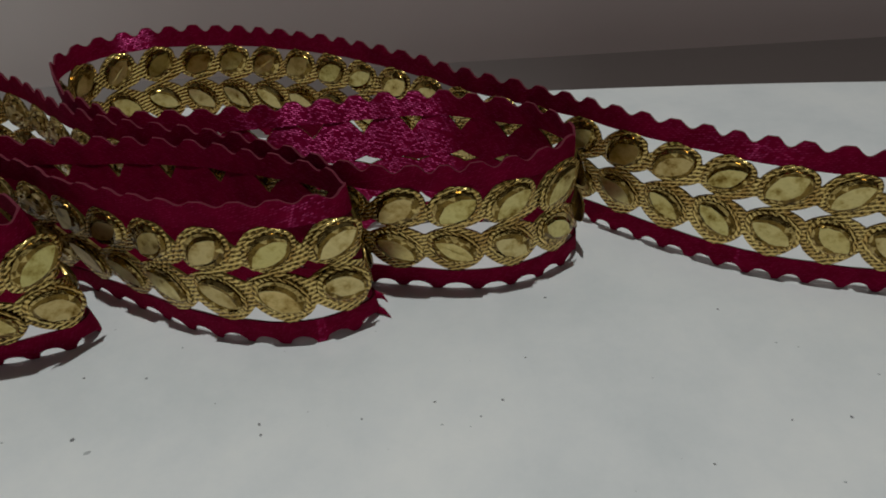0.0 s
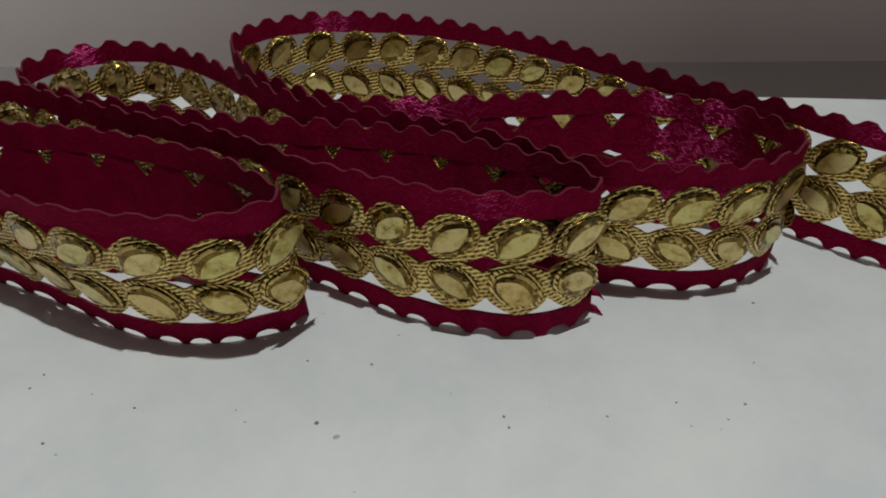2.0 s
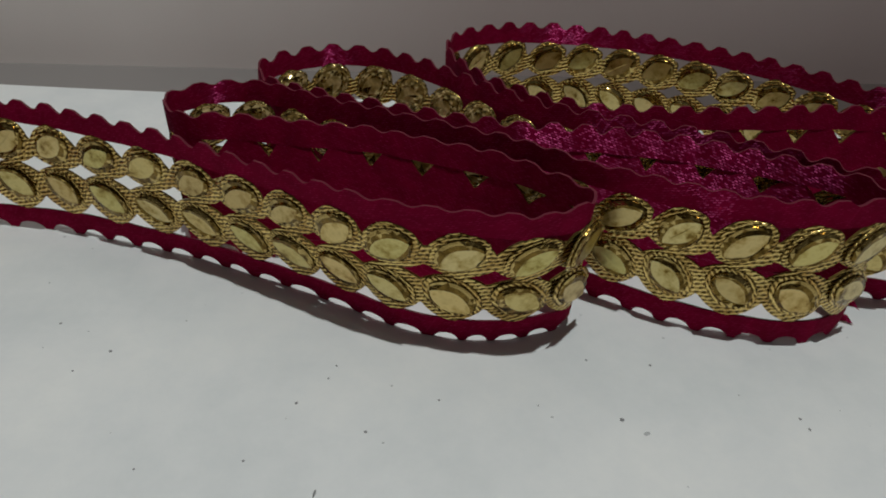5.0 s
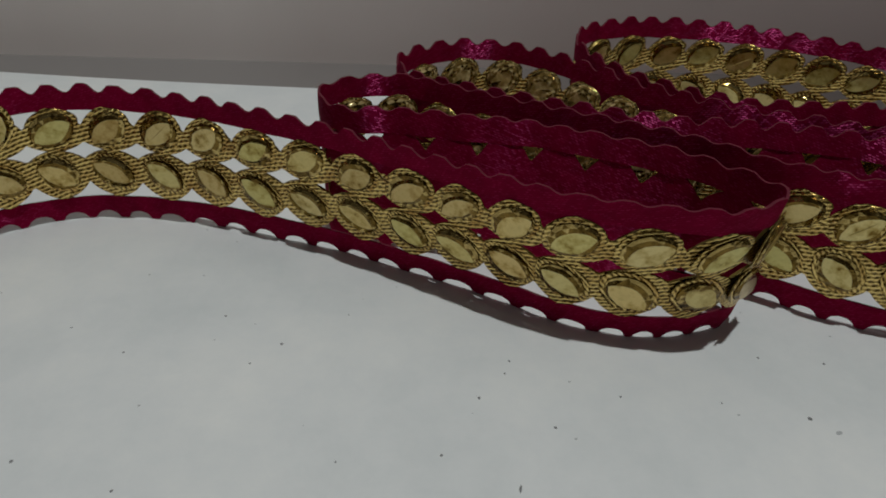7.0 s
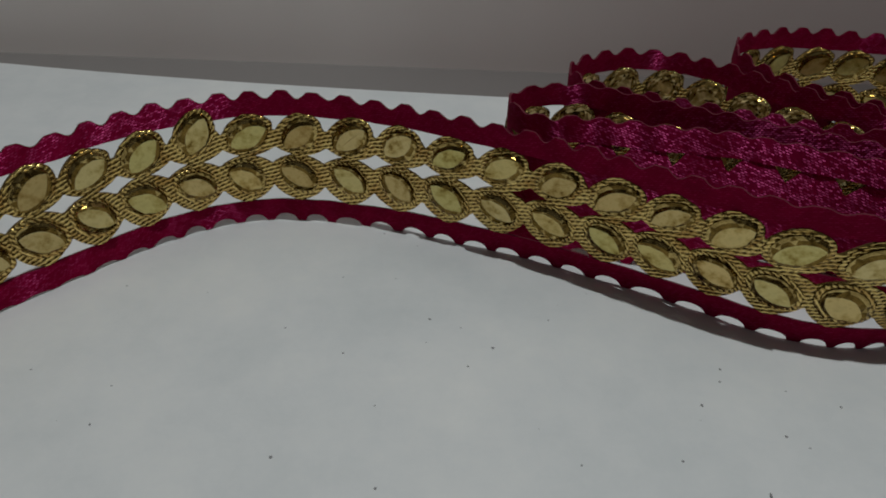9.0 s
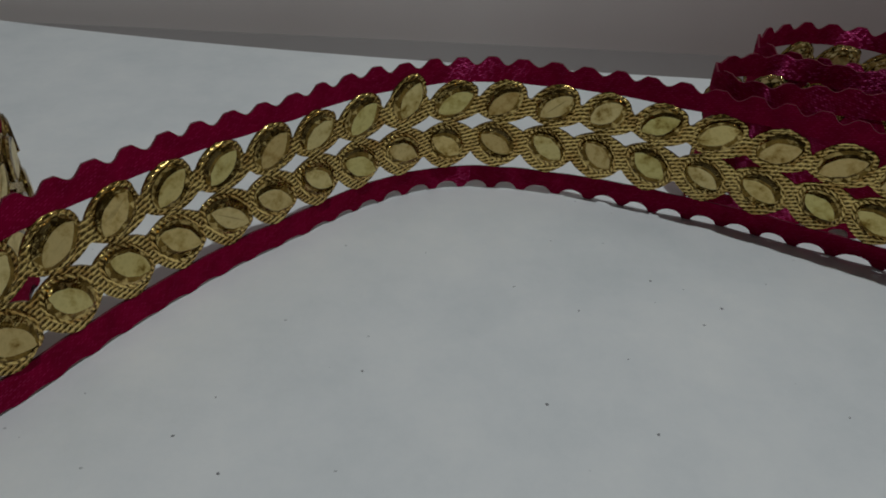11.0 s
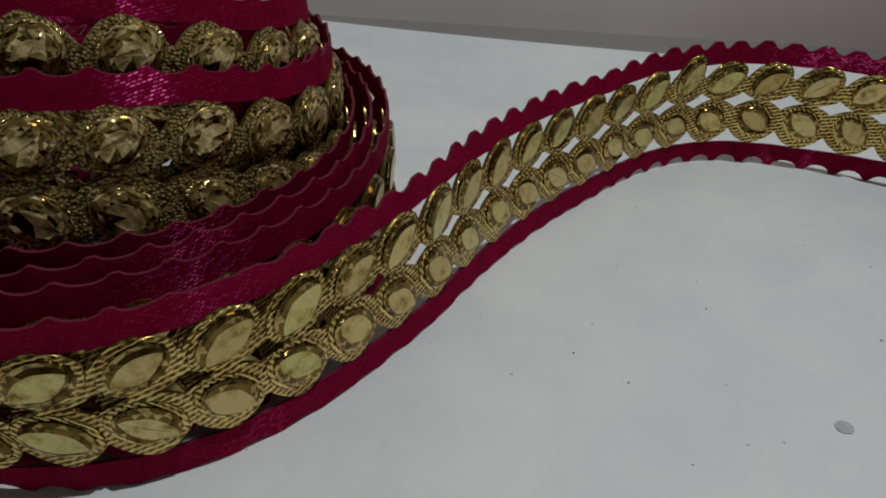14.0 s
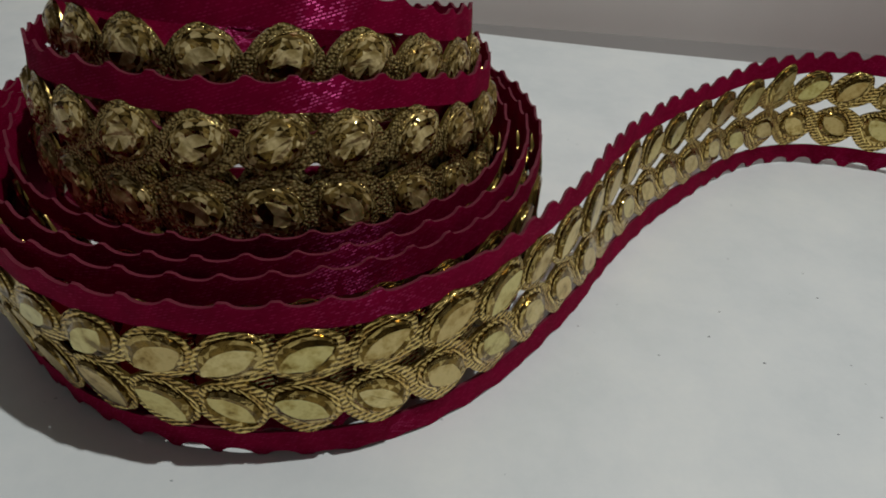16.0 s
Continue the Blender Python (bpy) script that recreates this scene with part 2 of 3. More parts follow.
# ---- the lace trim: its way over the board, in millimetres ----
# each row: the lower edge (x, y) and the upper edge (x, y)
FAR_RUN = [
    (130, 8, 127.7, 6), (118, 11.5, 115.7, 9.5), (109, 15, 106.7, 13), (98, 19, 96, 17), (91, 22.5, 88.7, 20.7),
    (84, 28, 82.1, 25.6), (77.5, 34, 75.2, 31), (70, 41.5, 67.7, 38.6), (62, 48, 60.4, 45.3), (54, 54.5, 52.4, 51.8),
    (46, 61.5, 44.6, 59.4), (38, 67, 36.7, 65.2), (29, 72.5, 28, 71.5), (19, 77.5, 18.5, 76.5), (8, 81, 8, 80.5),
    (-3, 82, -3, 81.5), (-11, 79.5, -11, 79.5), (-17, 75, -17, 75.3), (-19.5, 68, -19.5, 68)]
FAR_RETURN = [
    (-17.5, 61.5, -17.5, 62), (-13, 54.5, -13, 54.5), (-7, 48.5, -7, 48), (0, 43, 0, 43.5), (8, 40.8, 8, 42),
    (19, 40.3, 19, 42), (31, 41.2, 31, 43), (42, 42, 42, 43.5), (50, 42, 50, 42.5), (56, 40.7, 55, 39.5),
    (62, 39, 61, 36), (66.5, 36, 64, 32), (68.5, 32.5, 65.5, 28), (66.5, 28.5, 64.5, 25), (63, 26, 60.5, 22),
    (59, 24, 56, 20), (53, 23, 50, 19), (46, 24, 45, 19), (38, 26, 38, 20)]
SECOND_FOLD = [
    (33, 27.5, 33, 22.5), (27, 30.5, 27, 27), (18, 34.5, 18, 33), (8, 38, 8, 37.5), (-1, 41.5, -1, 41),
    (-8, 45.5, -8, 45.5), (-14, 51, -14, 51), (-20.5, 58, -20.5, 58), (-27, 63, -27, 63), (-33, 66, -33, 66),
    (-39.5, 66.5, -39.5, 66.5), (-45.5, 64.5, -45.5, 64.5), (-50, 60.5, -50.5, 60.5), (-51.5, 56, -51.5, 56.5), (-48, 51, -48.5, 51)]
SECOND_RETURN = [
    (-41, 46.5, -41, 46.8), (-35, 44, -35, 44.5), (-28, 40.8, -28, 41.5), (-20, 37.5, -20, 38.5), (-10, 34.3, -10, 35.5),
    (0, 32.3, 0, 34), (8, 30.9, 8, 32.5), (14, 29.5, 14, 30.8), (20, 27.7, 20, 27.7), (26, 26, 25.5, 25),
    (31, 24.5, 30, 22.5), (35, 22, 33.5, 19), (37, 19.5, 34.8, 16), (35.5, 17.3, 33, 14), (32, 15, 29, 13.4), (28, 14, 25, 13.1)]
THIRD_FOLD = [
    (24, 14.2, 21, 13.3), (19, 15.3, 16, 14.2), (14, 17, 11.5, 15.8), (9, 19.5, 7, 18), (4, 23, 2, 20.7),
    (-1.5, 26.5, -3, 23.5), (-8, 30.5, -9, 28.5), (-18, 35, -18, 33.5), (-28, 39, -28, 38), (-35, 42, -35, 41.5),
    (-41, 44.8, -41, 44.8), (-47, 48.5, -47, 48.5), (-53, 50, -53, 50), (-59, 48.2, -59, 48.3), (-62.5, 44.5, -62.8, 44.5),
    (-62, 39.5, -62, 40), (-57.5, 36.5, -58, 36.2)]
THIRD_RETURN = [
    (-52, 35.5, -52, 36.5), (-46, 33.8, -46, 35.5), (-39, 32, -39, 34), (-32, 30.6, -32, 32.8), (-25, 28.6, -25, 30.3),
    (-18, 26.5, -18, 27.2), (-12, 24.8, -12, 23.8), (-7, 24, -7.5, 19.5), (-3.5, 21, -4, 16), (-3.2, 18.8, -3.8, 13.8),
    (-5.5, 16.8, -5.5, 11.8), (-9, 15.5, -9, 10), (-13, 14.6, -12.5, 9)]
WAVE = [
    (-17, 14.4, -17, 9.8), (-22, 15.2, -22.5, 10.8), (-28, 17.4, -29.5, 12.8), (-34, 21, -36.5, 16.4), (-42, 25.5, -44.3, 21),
    (-51, 29.8, -52.7, 26), (-60, 34, -61.3, 30.8), (-70, 37.3, -70.9, 35.4), (-80, 40.6, -80.6, 39.4), (-90, 42.6, -90, 42.0),
    (-99.5, 43.2, -99, 42.4), (-107, 41.6, -106, 40.8), (-113.5, 38, -112.6, 37.3), (-120.2, 32.2, -120.2, 32.6), (-127, 24.7, -127.8, 25.8),
    (-134.5, 15.9, -136, 17.3), (-140.6, 7.2, -142.6, 8.7), (-146, -1.8, -148, -0.6), (-150.4, -10.2, -152, -9.2), (-155, -17.3, -156.2, -16.6)]
ROLL_FRONT = [
    (-159.7, -24, -160.5, -23.8), (-164.5, -29.5, -164.8, -30), (-171, -35, -171, -36), (-178, -38.6, -178, -40),
    (-186, -40.3, -186, -42.3), (-194, -40.6, -194, -43), (-202, -39.3, -202, -41.8), (-209, -36.5, -210, -38.5),
    (-216, -32, -217, -33.5), (-223, -26, -224.5, -27), (-229, -19, -230, -19.5), (-233, -10, -234, -10)]
TALL = 23.5       # height of the trim
# length along the trim and the number of the leaf, upper scallop or lower notch that stands there
LEAVES = [(-7.5, -6), (37.5, 0), (98.5, 8), (127.5, 12), (150.0, 15), (289.5, 33), (313.0, 36), (526.0, 63), (550.5, 66), (712.6, 87), (729.9, 89), (753.0, 92), (778.6, 95), (812.0, 99), (828.0, 101), (866.5, 106), (890.0, 109), (928.5, 114), (957.0, 118), (1786.0, 222), (1794.7, 223), (1818.3, 226), (2127.3, 265), (2160.3, 269), (2216.5, 276)]
SCALLOPS = [(-8.3, -10), (36.0, 0), (75.5, 9), (766.5, 159), (811.0, 168), (876.5, 182), (2601.5, 549)]
NOTCHES = [(-9.3, -11), (38.5, 0), (68.0, 7), (714.0, 140), (722.5, 142), (752.5, 147), (802.0, 156), (2601.5, 516)]


def whole_way():
    """Rows of lower x, y, upper x, y and height over the board, all along the trim."""
    # the far loop stands a little off the board
    rows = [(*r, 0.9 * max(0.0, min(1.0, (r[1] - 56) / 14))) for r in FAR_RUN + FAR_RETURN + SECOND_FOLD + SECOND_RETURN + THIRD_FOLD + THIRD_RETURN + WAVE + ROLL_FRONT]

    def ring(c0, c1, r0, r1, a0, turns, z0, z1, lean=0.0, loose=0.0, dip=0.0, side=(0.0, 0.0)):
        a1 = a0 - 2 * math.pi * turns
        n = max(2, round(turns * 16))
        for k in range(1, n + 1):
            f = k / n
            a, r = a0 + (a1 - a0) * f, r0 + (r1 - r0) * f
            cx, cy = c0[0] + (c1[0] - c0[0]) * f, c0[1] + (c1[1] - c0[1]) * f
            z = z0 + (z1 - z0) * (f * f * (3 - 2 * f)) + loose * (0.5 + 0.5 * math.sin(a * 1.37 + 1.0))
            z -= dip * max(0.0, math.sin(a)) + (side[0] + (side[1] - side[0]) * f) * math.cos(a) ** 4 * (1.6 if math.cos(a) > 0 else 1.0)
            r += 0.5 * loose * math.sin(a * 2.2)
            c, q = math.cos(a), math.sin(a)
            rows.append((cx + r * c, cy + r * q, cx + (r + lean) * c, cy + (r + lean) * q, z))
        return a1

    # on round the roll, a little tighter with each turn
    a = ring((-193.5, 0.5), (-195.4, -2), 41.0, 37.2, -math.pi, 0.5, 0, 0)
    a = ring((-195.4, -2), (-196, -1), 37.2, 34.6, a, 1.5, 0, 0.0, 0.6, 1.0)
    a = ring((-196, -1), (-196, 0.5), 31.6, 29.8, a, 1.0, 0, 0.0, 2.6, 0.4)
    # the raised inner turns, which stand high in front and dip to the board behind
    a = ring((-196, 0.5), (-195.8, 2.5), 30.2, 30.6, a, 0.5, 0.3, 14.5, -0.8, 0.0, 5.0, (0, 3.8))
    a = ring((-195.8, 2.5), (-195.8, 2.5), 30.6, 30.2, a, 0.5, 14.5, 14.5, -1.6, side=(3.8, 3.8))
    a = ring((-195.8, 2.5), (-195.3, 3.0), 29.4, 28.0, a, 0.5, 14.5, 8.0, 0.0, 0.0, 9.0, (3.8, 0))
    a = ring((-195.3, 3.0), (-195.3, 3.0), 28.0, 27.4, a, 0.5, 8.0, 8.0)
    a = ring((-195.3, 3.0), (-195.3, 3.5), 27.4, 27.0, a, 0.5, 8.0, 21.9, -0.7, 0.0, 13.0, (0, 4.4))
    a = ring((-195.3, 3.5), (-195.3, 3.5), 27.0, 26.8, a, 0.5, 21.9, 21.9, -1.2, side=(4.4, 4.4))
    ring((-195.3, 3.5), (-195.3, 3.5), 26.4, 25.8, a, 0.12, 21.9, 20.0, side=(4.4, 3.0))
    return np.array(rows, dtype=float)


def smooth_way(rows, step=0.5):
    """A smooth curve through the rows, at even steps of length."""
    dense = []
    n = len(rows)
    for i in range(n - 1):
        p0, p1, p2, p3 = rows[max(0, i - 1)], rows[i], rows[i + 1], rows[min(n - 1, i + 2)]
        for f in np.linspace(0, 1, 16, endpoint=False):
            dense.append(0.5 * (2 * p1 + (p2 - p0) * f + (2 * p0 - 5 * p1 + 4 * p2 - p3) * f * f + (3 * p1 - p0 - 3 * p2 + p3) * f ** 3))
    dense.append(rows[-1])
    dense = np.array(dense)
    mid = (dense[:, :2] + dense[:, 2:4]) / 2
    length = np.concatenate([[0], np.cumsum(np.hypot(*np.diff(mid, axis=0).T))])
    s = np.arange(0, length[-1], step)
    way = np.stack([np.interp(s, length, dense[:, k]) for k in range(5)], axis=1)
    kernel = np.ones(5) / 5
    for k in range(5):
        way[:, k] = np.convolve(np.pad(way[:, k], 2, mode="edge"), kernel, mode="valid")
    return s, way


S, WAY = smooth_way(whole_way())
MID = (WAY[:, :2] + WAY[:, 2:4]) / 2
AHEAD = np.gradient(MID, axis=0)
AHEAD /= np.linalg.norm(AHEAD, axis=1)[:, None]
FRONT = np.stack([-AHEAD[:, 1], AHEAD[:, 0]], axis=1)
END = float(S[-1])
# the trim sags a little where it swings round to the roll
SAG = 1 - 0.048 * np.clip((-116 - MID[:, 0]) / 10, 0, 1) * np.clip((MID[:, 0] + 168) / 14, 0, 1) * (S < 920) * (S > 700)


def spot(s, v, n):
    """The place, in metres, at length s and height v of the trim, n out of its stone side."""
    low = [np.interp(s, S, WAY[:, k]) for k in range(5)]
    out = [np.interp(s, S, FRONT[:, k]) for k in range(2)]
    f = v / TALL
    x = low[0] + (low[2] - low[0]) * f + out[0] * n
    y = low[1] + (low[3] - low[1]) * f + out[1] * n
    return np.stack(np.broadcast_arrays(x, y, low[4] + v * np.interp(s, S, SAG) + 0.05), axis=-1) * 0.001


def near(x, y):
    d = np.hypot(MID[:, 0] - x, MID[:, 1] - y)
    return float(S[int(np.argmin(d))])


def strip(name, s, low, high, thick, out, mats, rows=4, front_slot=0, back_slot=0, edge_slot=0, ripple=0.0, change=(1e9, 0)):
    """A cloth strip of some thickness between two wavy edges along the trim."""
    k = len(s)
    grid = []
    uv = []
    for side in (1, -1):
        for r in range(rows):
            v = low + (high - low) * r / (rows - 1)
            edge = 0.9 if r in (0, rows - 1) else 1.0
            n = out + side * thick / 2 * edge + ripple * np.sin(s * 0.9 + v * 0.35)
            grid.append(spot(s, v, n))
            uv.append(np.stack([s, v], axis=-1))
    # the cut edges have vertices of their own, so that the faces stay flat up to the edge
    rim = [0, rows - 1, rows, 2 * rows - 1]
    verts = np.concatenate(grid + [grid[r] for r in rim])
    uvs = np.concatenate(uv + [uv[r] for r in rim])
    faces, slots = [], []

    def at(side, r, i):
        return (side * rows + r) * k + i

    def cut(side, r, i):
        return (2 * rows + 2 * side + (r > 0)) * k + i

    for i in range(k - 1):
        for r in range(rows - 1):
            faces.append((at(0, r, i), at(0, r + 1, i), at(0, r + 1, i + 1), at(0, r, i + 1)))
            slots.append(front_slot if s[i] < change[0] else change[1])
            faces.append((at(1, r, i), at(1, r, i + 1), at(1, r + 1, i + 1), at(1, r + 1, i)))
            slots.append(back_slot)
        faces.append((cut(0, 1, i), cut(1, 1, i), cut(1, 1, i + 1), cut(0, 1, i + 1)))
        faces.append((cut(0, 0, i), cut(0, 0, i + 1), cut(1, 0, i + 1), cut(1, 0, i)))
        slots += [edge_slot, edge_slot]
    return mesh_of(name, verts, faces, mats, slots, uvs)


def number(table, s):
    """The running number, whole at every leaf or scallop, at length s."""
    return np.interp(s, [a for a, _ in table], [b for _, b in table])


def wobble(s, seed, size):
    return size * (np.sin(s * 0.113 + seed) + 0.6 * np.sin(s * 0.271 + 2.1 * seed) + 0.4 * np.sin(s * 0.631 + 3.7 * seed))


def build_trim():
    trim = new("lace_ribbon")
    trim.location = (0, 0, 0)
    tagged(trim, "maroon and gold lace ribbon folded and rolled on edge", "lace ribbon")
    s = np.arange(0.0, END, 0.42)
    # upper satin edging: rounded scallops along its top
    u = number(SCALLOPS, s) + wobble(s, 0.5, 0.04)
    deep = 1.2 - 0.55 * np.clip((s - S_THIRD + 130) / 30, 0, 1) * np.clip((S_FOLD[2] + 50 - s) / 30, 0, 1)
    top = 23.4 - deep + (deep + wobble(s, 4.0, 0.1)) * np.minimum(1, 1.3 * (0.5 + 0.5 * np.cos(2 * math.pi * u)) ** 0.95) + wobble(s, 2.0, 0.08)
    # on the roll it is cut in shallow round notches instead
    notch = 23.35 - 0.75 * np.sqrt(np.maximum(0, 1 - (np.abs(u - np.round(u)) / 0.4) ** 2)) + wobble(s, 2.0, 0.08)
    top += (notch - top) * np.clip((s - near(-160, -24)) / 20, 0, 1)
    part("upper_edging", strip("upper_edging", s, 19.45 + wobble(s, 1.0, 0.1), top, 0.4, 0.0, [SATIN, CUT], 4, 0, 0, 1, ripple=0.06), trim,
         "maroon satin edging with a scalloped upper edge")
    # lower satin edging: round notches between flat-tipped scallops
    u = number(NOTCHES, s) + wobble(s, 0.9, 0.04)
    d = np.abs(u - np.round(u))
    # shallow where the trim swings round to the roll
    flat = np.clip((s - near(-113, 38)) / 20, 0, 1) * np.clip((near(-192, -41) - s) / 12, 0, 1)
    low = (1.3 - 0.95 * flat) * np.sqrt(np.maximum(0, 1 - (d / 0.36) ** 2)) + 0.02
    part("lower_edging", strip("lower_edging", s, low, 4.15 + wobble(s, 1.7, 0.1), 0.4, 0.0, [SATIN, CUT], 4, 0, 0, 1, ripple=0.06), trim,
         "maroon satin edging with round notches below")
    # two rows of gold twill, cut out round every leaf; on the runs back to a fold the cloth is closed but for small gaps
    runs = list(zip(S_LEFT, S_FOLD, (0.4, 0.97, 0.97))) + [(S_RAISED + 135, S_RAISED + 340, 0.97)]
    full = sum(np.clip((s - a - 6) / 14, 0, 1) * np.clip((b - 10 - s) / 14, 0, 1) * k for a, b, k in runs)
    for shift, names in ((0.0, "upper"), (-0.7, "lower")):
        u = number(LEAVES, s + shift)
        d = np.abs(u - np.round(u))
        lobe = (1 - (2 * d) ** 1.6) ** 0.78
        gap = np.maximum(0, 1 - (0.5 - d) / (0.24 + wobble(s, 6.0, 0.03)))
        fray = wobble(s * 3.1, 2.2, 0.06)
        if names == "upper":
            low, high = 14.25 - 1.75 * lobe, 16.5 + 3.4 * lobe + fray
            low, high = low + (12.2 - low) * full, high + (19.9 - 2.6 * gap - high) * full
        else:
            low, high = 7.2 - 3.1 * lobe + fray, 11.0 + 1.75 * lobe
            low, high = low + (3.8 + 1.0 * gap - low) * full, high + (12.6 - high) * full
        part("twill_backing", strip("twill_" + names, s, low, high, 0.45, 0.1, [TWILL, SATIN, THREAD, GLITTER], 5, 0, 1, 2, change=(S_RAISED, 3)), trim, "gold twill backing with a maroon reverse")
    # loose pointed tips of the lower scallops at one fold
    for z0, z1, reach in ((0.1, 1.5, 1.6), (2.9, 4.2, 1.4)):
        verts = []
        for x, y, z in ((36.4, 19.3, z0), (37.6, 18.6, z0 + 0.3), (36.9 + reach, 18.0, (z0 + z1) / 2 - 0.6), (37.6, 18.6, z1 - 0.2), (36.4, 19.3, z1), (36.7, 18.9, (z0 + z1) / 2)):
            verts += [(x * 0.001, y * 0.001, z * 0.001), (x * 0.001, (y - 0.3) * 0.001, z * 0.001)]
        faces = [(0, 2, 4, 6, 8, 10), (11, 9, 7, 5, 3, 1)] + [(2 * k, 2 * k + 1, (2 * k + 3) % 12, (2 * k + 2) % 12) for k in range(6)]
        part("loose_tip", mesh_of("loose_tip", verts, faces, [SATIN], uvs=[(v[0] * 1000, v[2] * 1000) for v in verts], smooth=False), trim)
    return trim


def stone_mesh(k):
    """A low oval stone of dark amber, cut in small facets round a pale pointed flat top that sits off its middle."""
    rnd = random.Random(40 + k)
    n = 20
    verts, faces, slots = [], [], []
    shift = (rnd.uniform(-0.25, 0.25), rnd.uniform(-0.42, 0.42))
    tilt = (rnd.uniform(-0.035, 0.035), rnd.uniform(-0.035, 0.035))
    fat = rnd.uniform(0.9, 1.12)
    rings = ((3.42, 2.5, 0.04, 1.1), (3.4, 2.48, 0.32, 1.1), (3.22, 2.05 * fat, 0.55, 1.2), (3.05, 1.5 * fat, 0.66, 1.65))
    for j, (a, b, z, sharp) in enumerate(rings):
        for i in range(n):
            t = 2 * math.pi * (i + (0.5 if j == 2 else 0.0)) / n
            c, q = math.cos(t), math.sin(t)
            x, y = a * c, b * math.copysign(abs(q) ** sharp, q)
            if j == 3:
                x, y = x + shift[0] + rnd.uniform(-0.06, 0.06), y + shift[1] + rnd.uniform(-0.1, 0.1)
                z = 0.66 + tilt[0] * x + tilt[1] * y
            elif j == 2:
                x, y, z = x + 0.5 * shift[0], y + 0.5 * shift[1], z + rnd.uniform(-0.08, 0.08)
            verts.append((x * 0.001, y * 0.001, z * 0.001))
    # the shade on the rim and one side is put in by colour
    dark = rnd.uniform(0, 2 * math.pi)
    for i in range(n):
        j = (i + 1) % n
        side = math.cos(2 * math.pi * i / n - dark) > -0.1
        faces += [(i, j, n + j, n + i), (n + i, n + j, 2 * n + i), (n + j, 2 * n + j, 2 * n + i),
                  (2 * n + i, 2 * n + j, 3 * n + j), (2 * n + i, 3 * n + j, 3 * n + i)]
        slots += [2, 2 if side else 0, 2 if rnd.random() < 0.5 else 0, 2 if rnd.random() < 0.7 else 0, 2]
    # the top: three or four facets round a middle that is a little high or low
    verts.append((shift[0] * 0.001, shift[1] * 0.001, (0.65 + rnd.uniform(-0.03, 0.07)) * 0.001))
    cuts = sorted(rnd.sample(range(n), 4))
    for a, b in zip(cuts, cuts[1:] + [cuts[0] + n]):
        faces.append((4 * n, *(3 * n + i % n for i in range(a, b + 1))))
        slots.append(1)
    return mesh_of("stone", verts, faces, [FACET, FOIL, FACET_SHADED], slots, smooth=False)


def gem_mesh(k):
    """A taller oval stone cut in many small uneven facets round a small broken flat top, standing in for the plain
    stone in dim light.
    """
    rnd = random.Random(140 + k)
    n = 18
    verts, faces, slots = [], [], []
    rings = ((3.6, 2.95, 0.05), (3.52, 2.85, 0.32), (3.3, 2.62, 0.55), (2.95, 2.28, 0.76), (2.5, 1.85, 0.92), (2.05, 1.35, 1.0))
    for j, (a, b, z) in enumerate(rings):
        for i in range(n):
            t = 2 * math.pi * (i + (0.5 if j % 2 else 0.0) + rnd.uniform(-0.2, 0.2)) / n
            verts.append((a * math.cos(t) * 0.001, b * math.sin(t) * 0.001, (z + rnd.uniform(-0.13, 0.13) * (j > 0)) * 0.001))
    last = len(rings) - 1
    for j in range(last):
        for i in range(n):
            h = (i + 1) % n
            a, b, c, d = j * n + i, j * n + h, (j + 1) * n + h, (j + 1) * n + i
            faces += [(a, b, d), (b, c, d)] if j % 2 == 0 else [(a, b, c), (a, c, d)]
            # lit and shaded copies fall on the facets by chance
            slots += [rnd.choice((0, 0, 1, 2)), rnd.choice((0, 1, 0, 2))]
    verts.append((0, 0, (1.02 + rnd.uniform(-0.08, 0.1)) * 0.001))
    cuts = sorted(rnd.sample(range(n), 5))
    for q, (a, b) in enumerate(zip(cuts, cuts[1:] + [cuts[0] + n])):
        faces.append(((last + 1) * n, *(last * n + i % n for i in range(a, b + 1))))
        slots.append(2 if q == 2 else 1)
    return mesh_of("stone", verts, faces, [GEM_SHADED, GEM_LIT, FACET_SHADED], slots, smooth=False)


def setting_mesh(k, cloth):
    """A leaf of gold cloth that a stone is fixed on, drawn out to a stalk, its rim stitched with uneven dark thread."""
    n = 30
    rnd = random.Random(90 + k)
    verts, faces, uvs = [], [], []
    rings = ((4.15, 3.1, -0.1), (4.13, 3.08, 0.02), (3.95, 2.9, 0.1), (2.4, 1.5, 0.1))
    for j, (a, b, z) in enumerate(rings):
        for i in range(n):
            t = 2 * math.pi * i / n
            c, q = math.cos(t), math.sin(t)
            k2 = 1 + (rnd.uniform(-0.022, 0.022) if j < 2 else 0)
            x, y = a * c * k2, b * math.copysign(abs(q) ** 1.18, q) * k2
            verts.append((x * 0.001, y * 0.001, (z + (rnd.uniform(-0.03, 0.03) if j in (1, 2) else 0)) * 0.001))
            uvs.append((x + 20 * k, y))
    for j in range(len(rings) - 1):
        for i in range(n):
            h = (i + 1) % n
            faces.append((j * n + i, j * n + h, (j + 1) * n + h, (j + 1) * n + i))
    faces.append(tuple((len(rings) - 1) * n + i for i in range(n)))
    slots = [1 if f < n else 0 for f in range(len(faces))]
    return mesh_of("setting", verts, faces, [cloth, THREAD], slots, uvs)


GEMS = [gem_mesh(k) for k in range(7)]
STONES = [stone_mesh(k) for k in range(14)]
SETTINGS = [setting_mesh(k, TWILL) for k in range(4)]
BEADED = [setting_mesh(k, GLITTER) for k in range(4)]


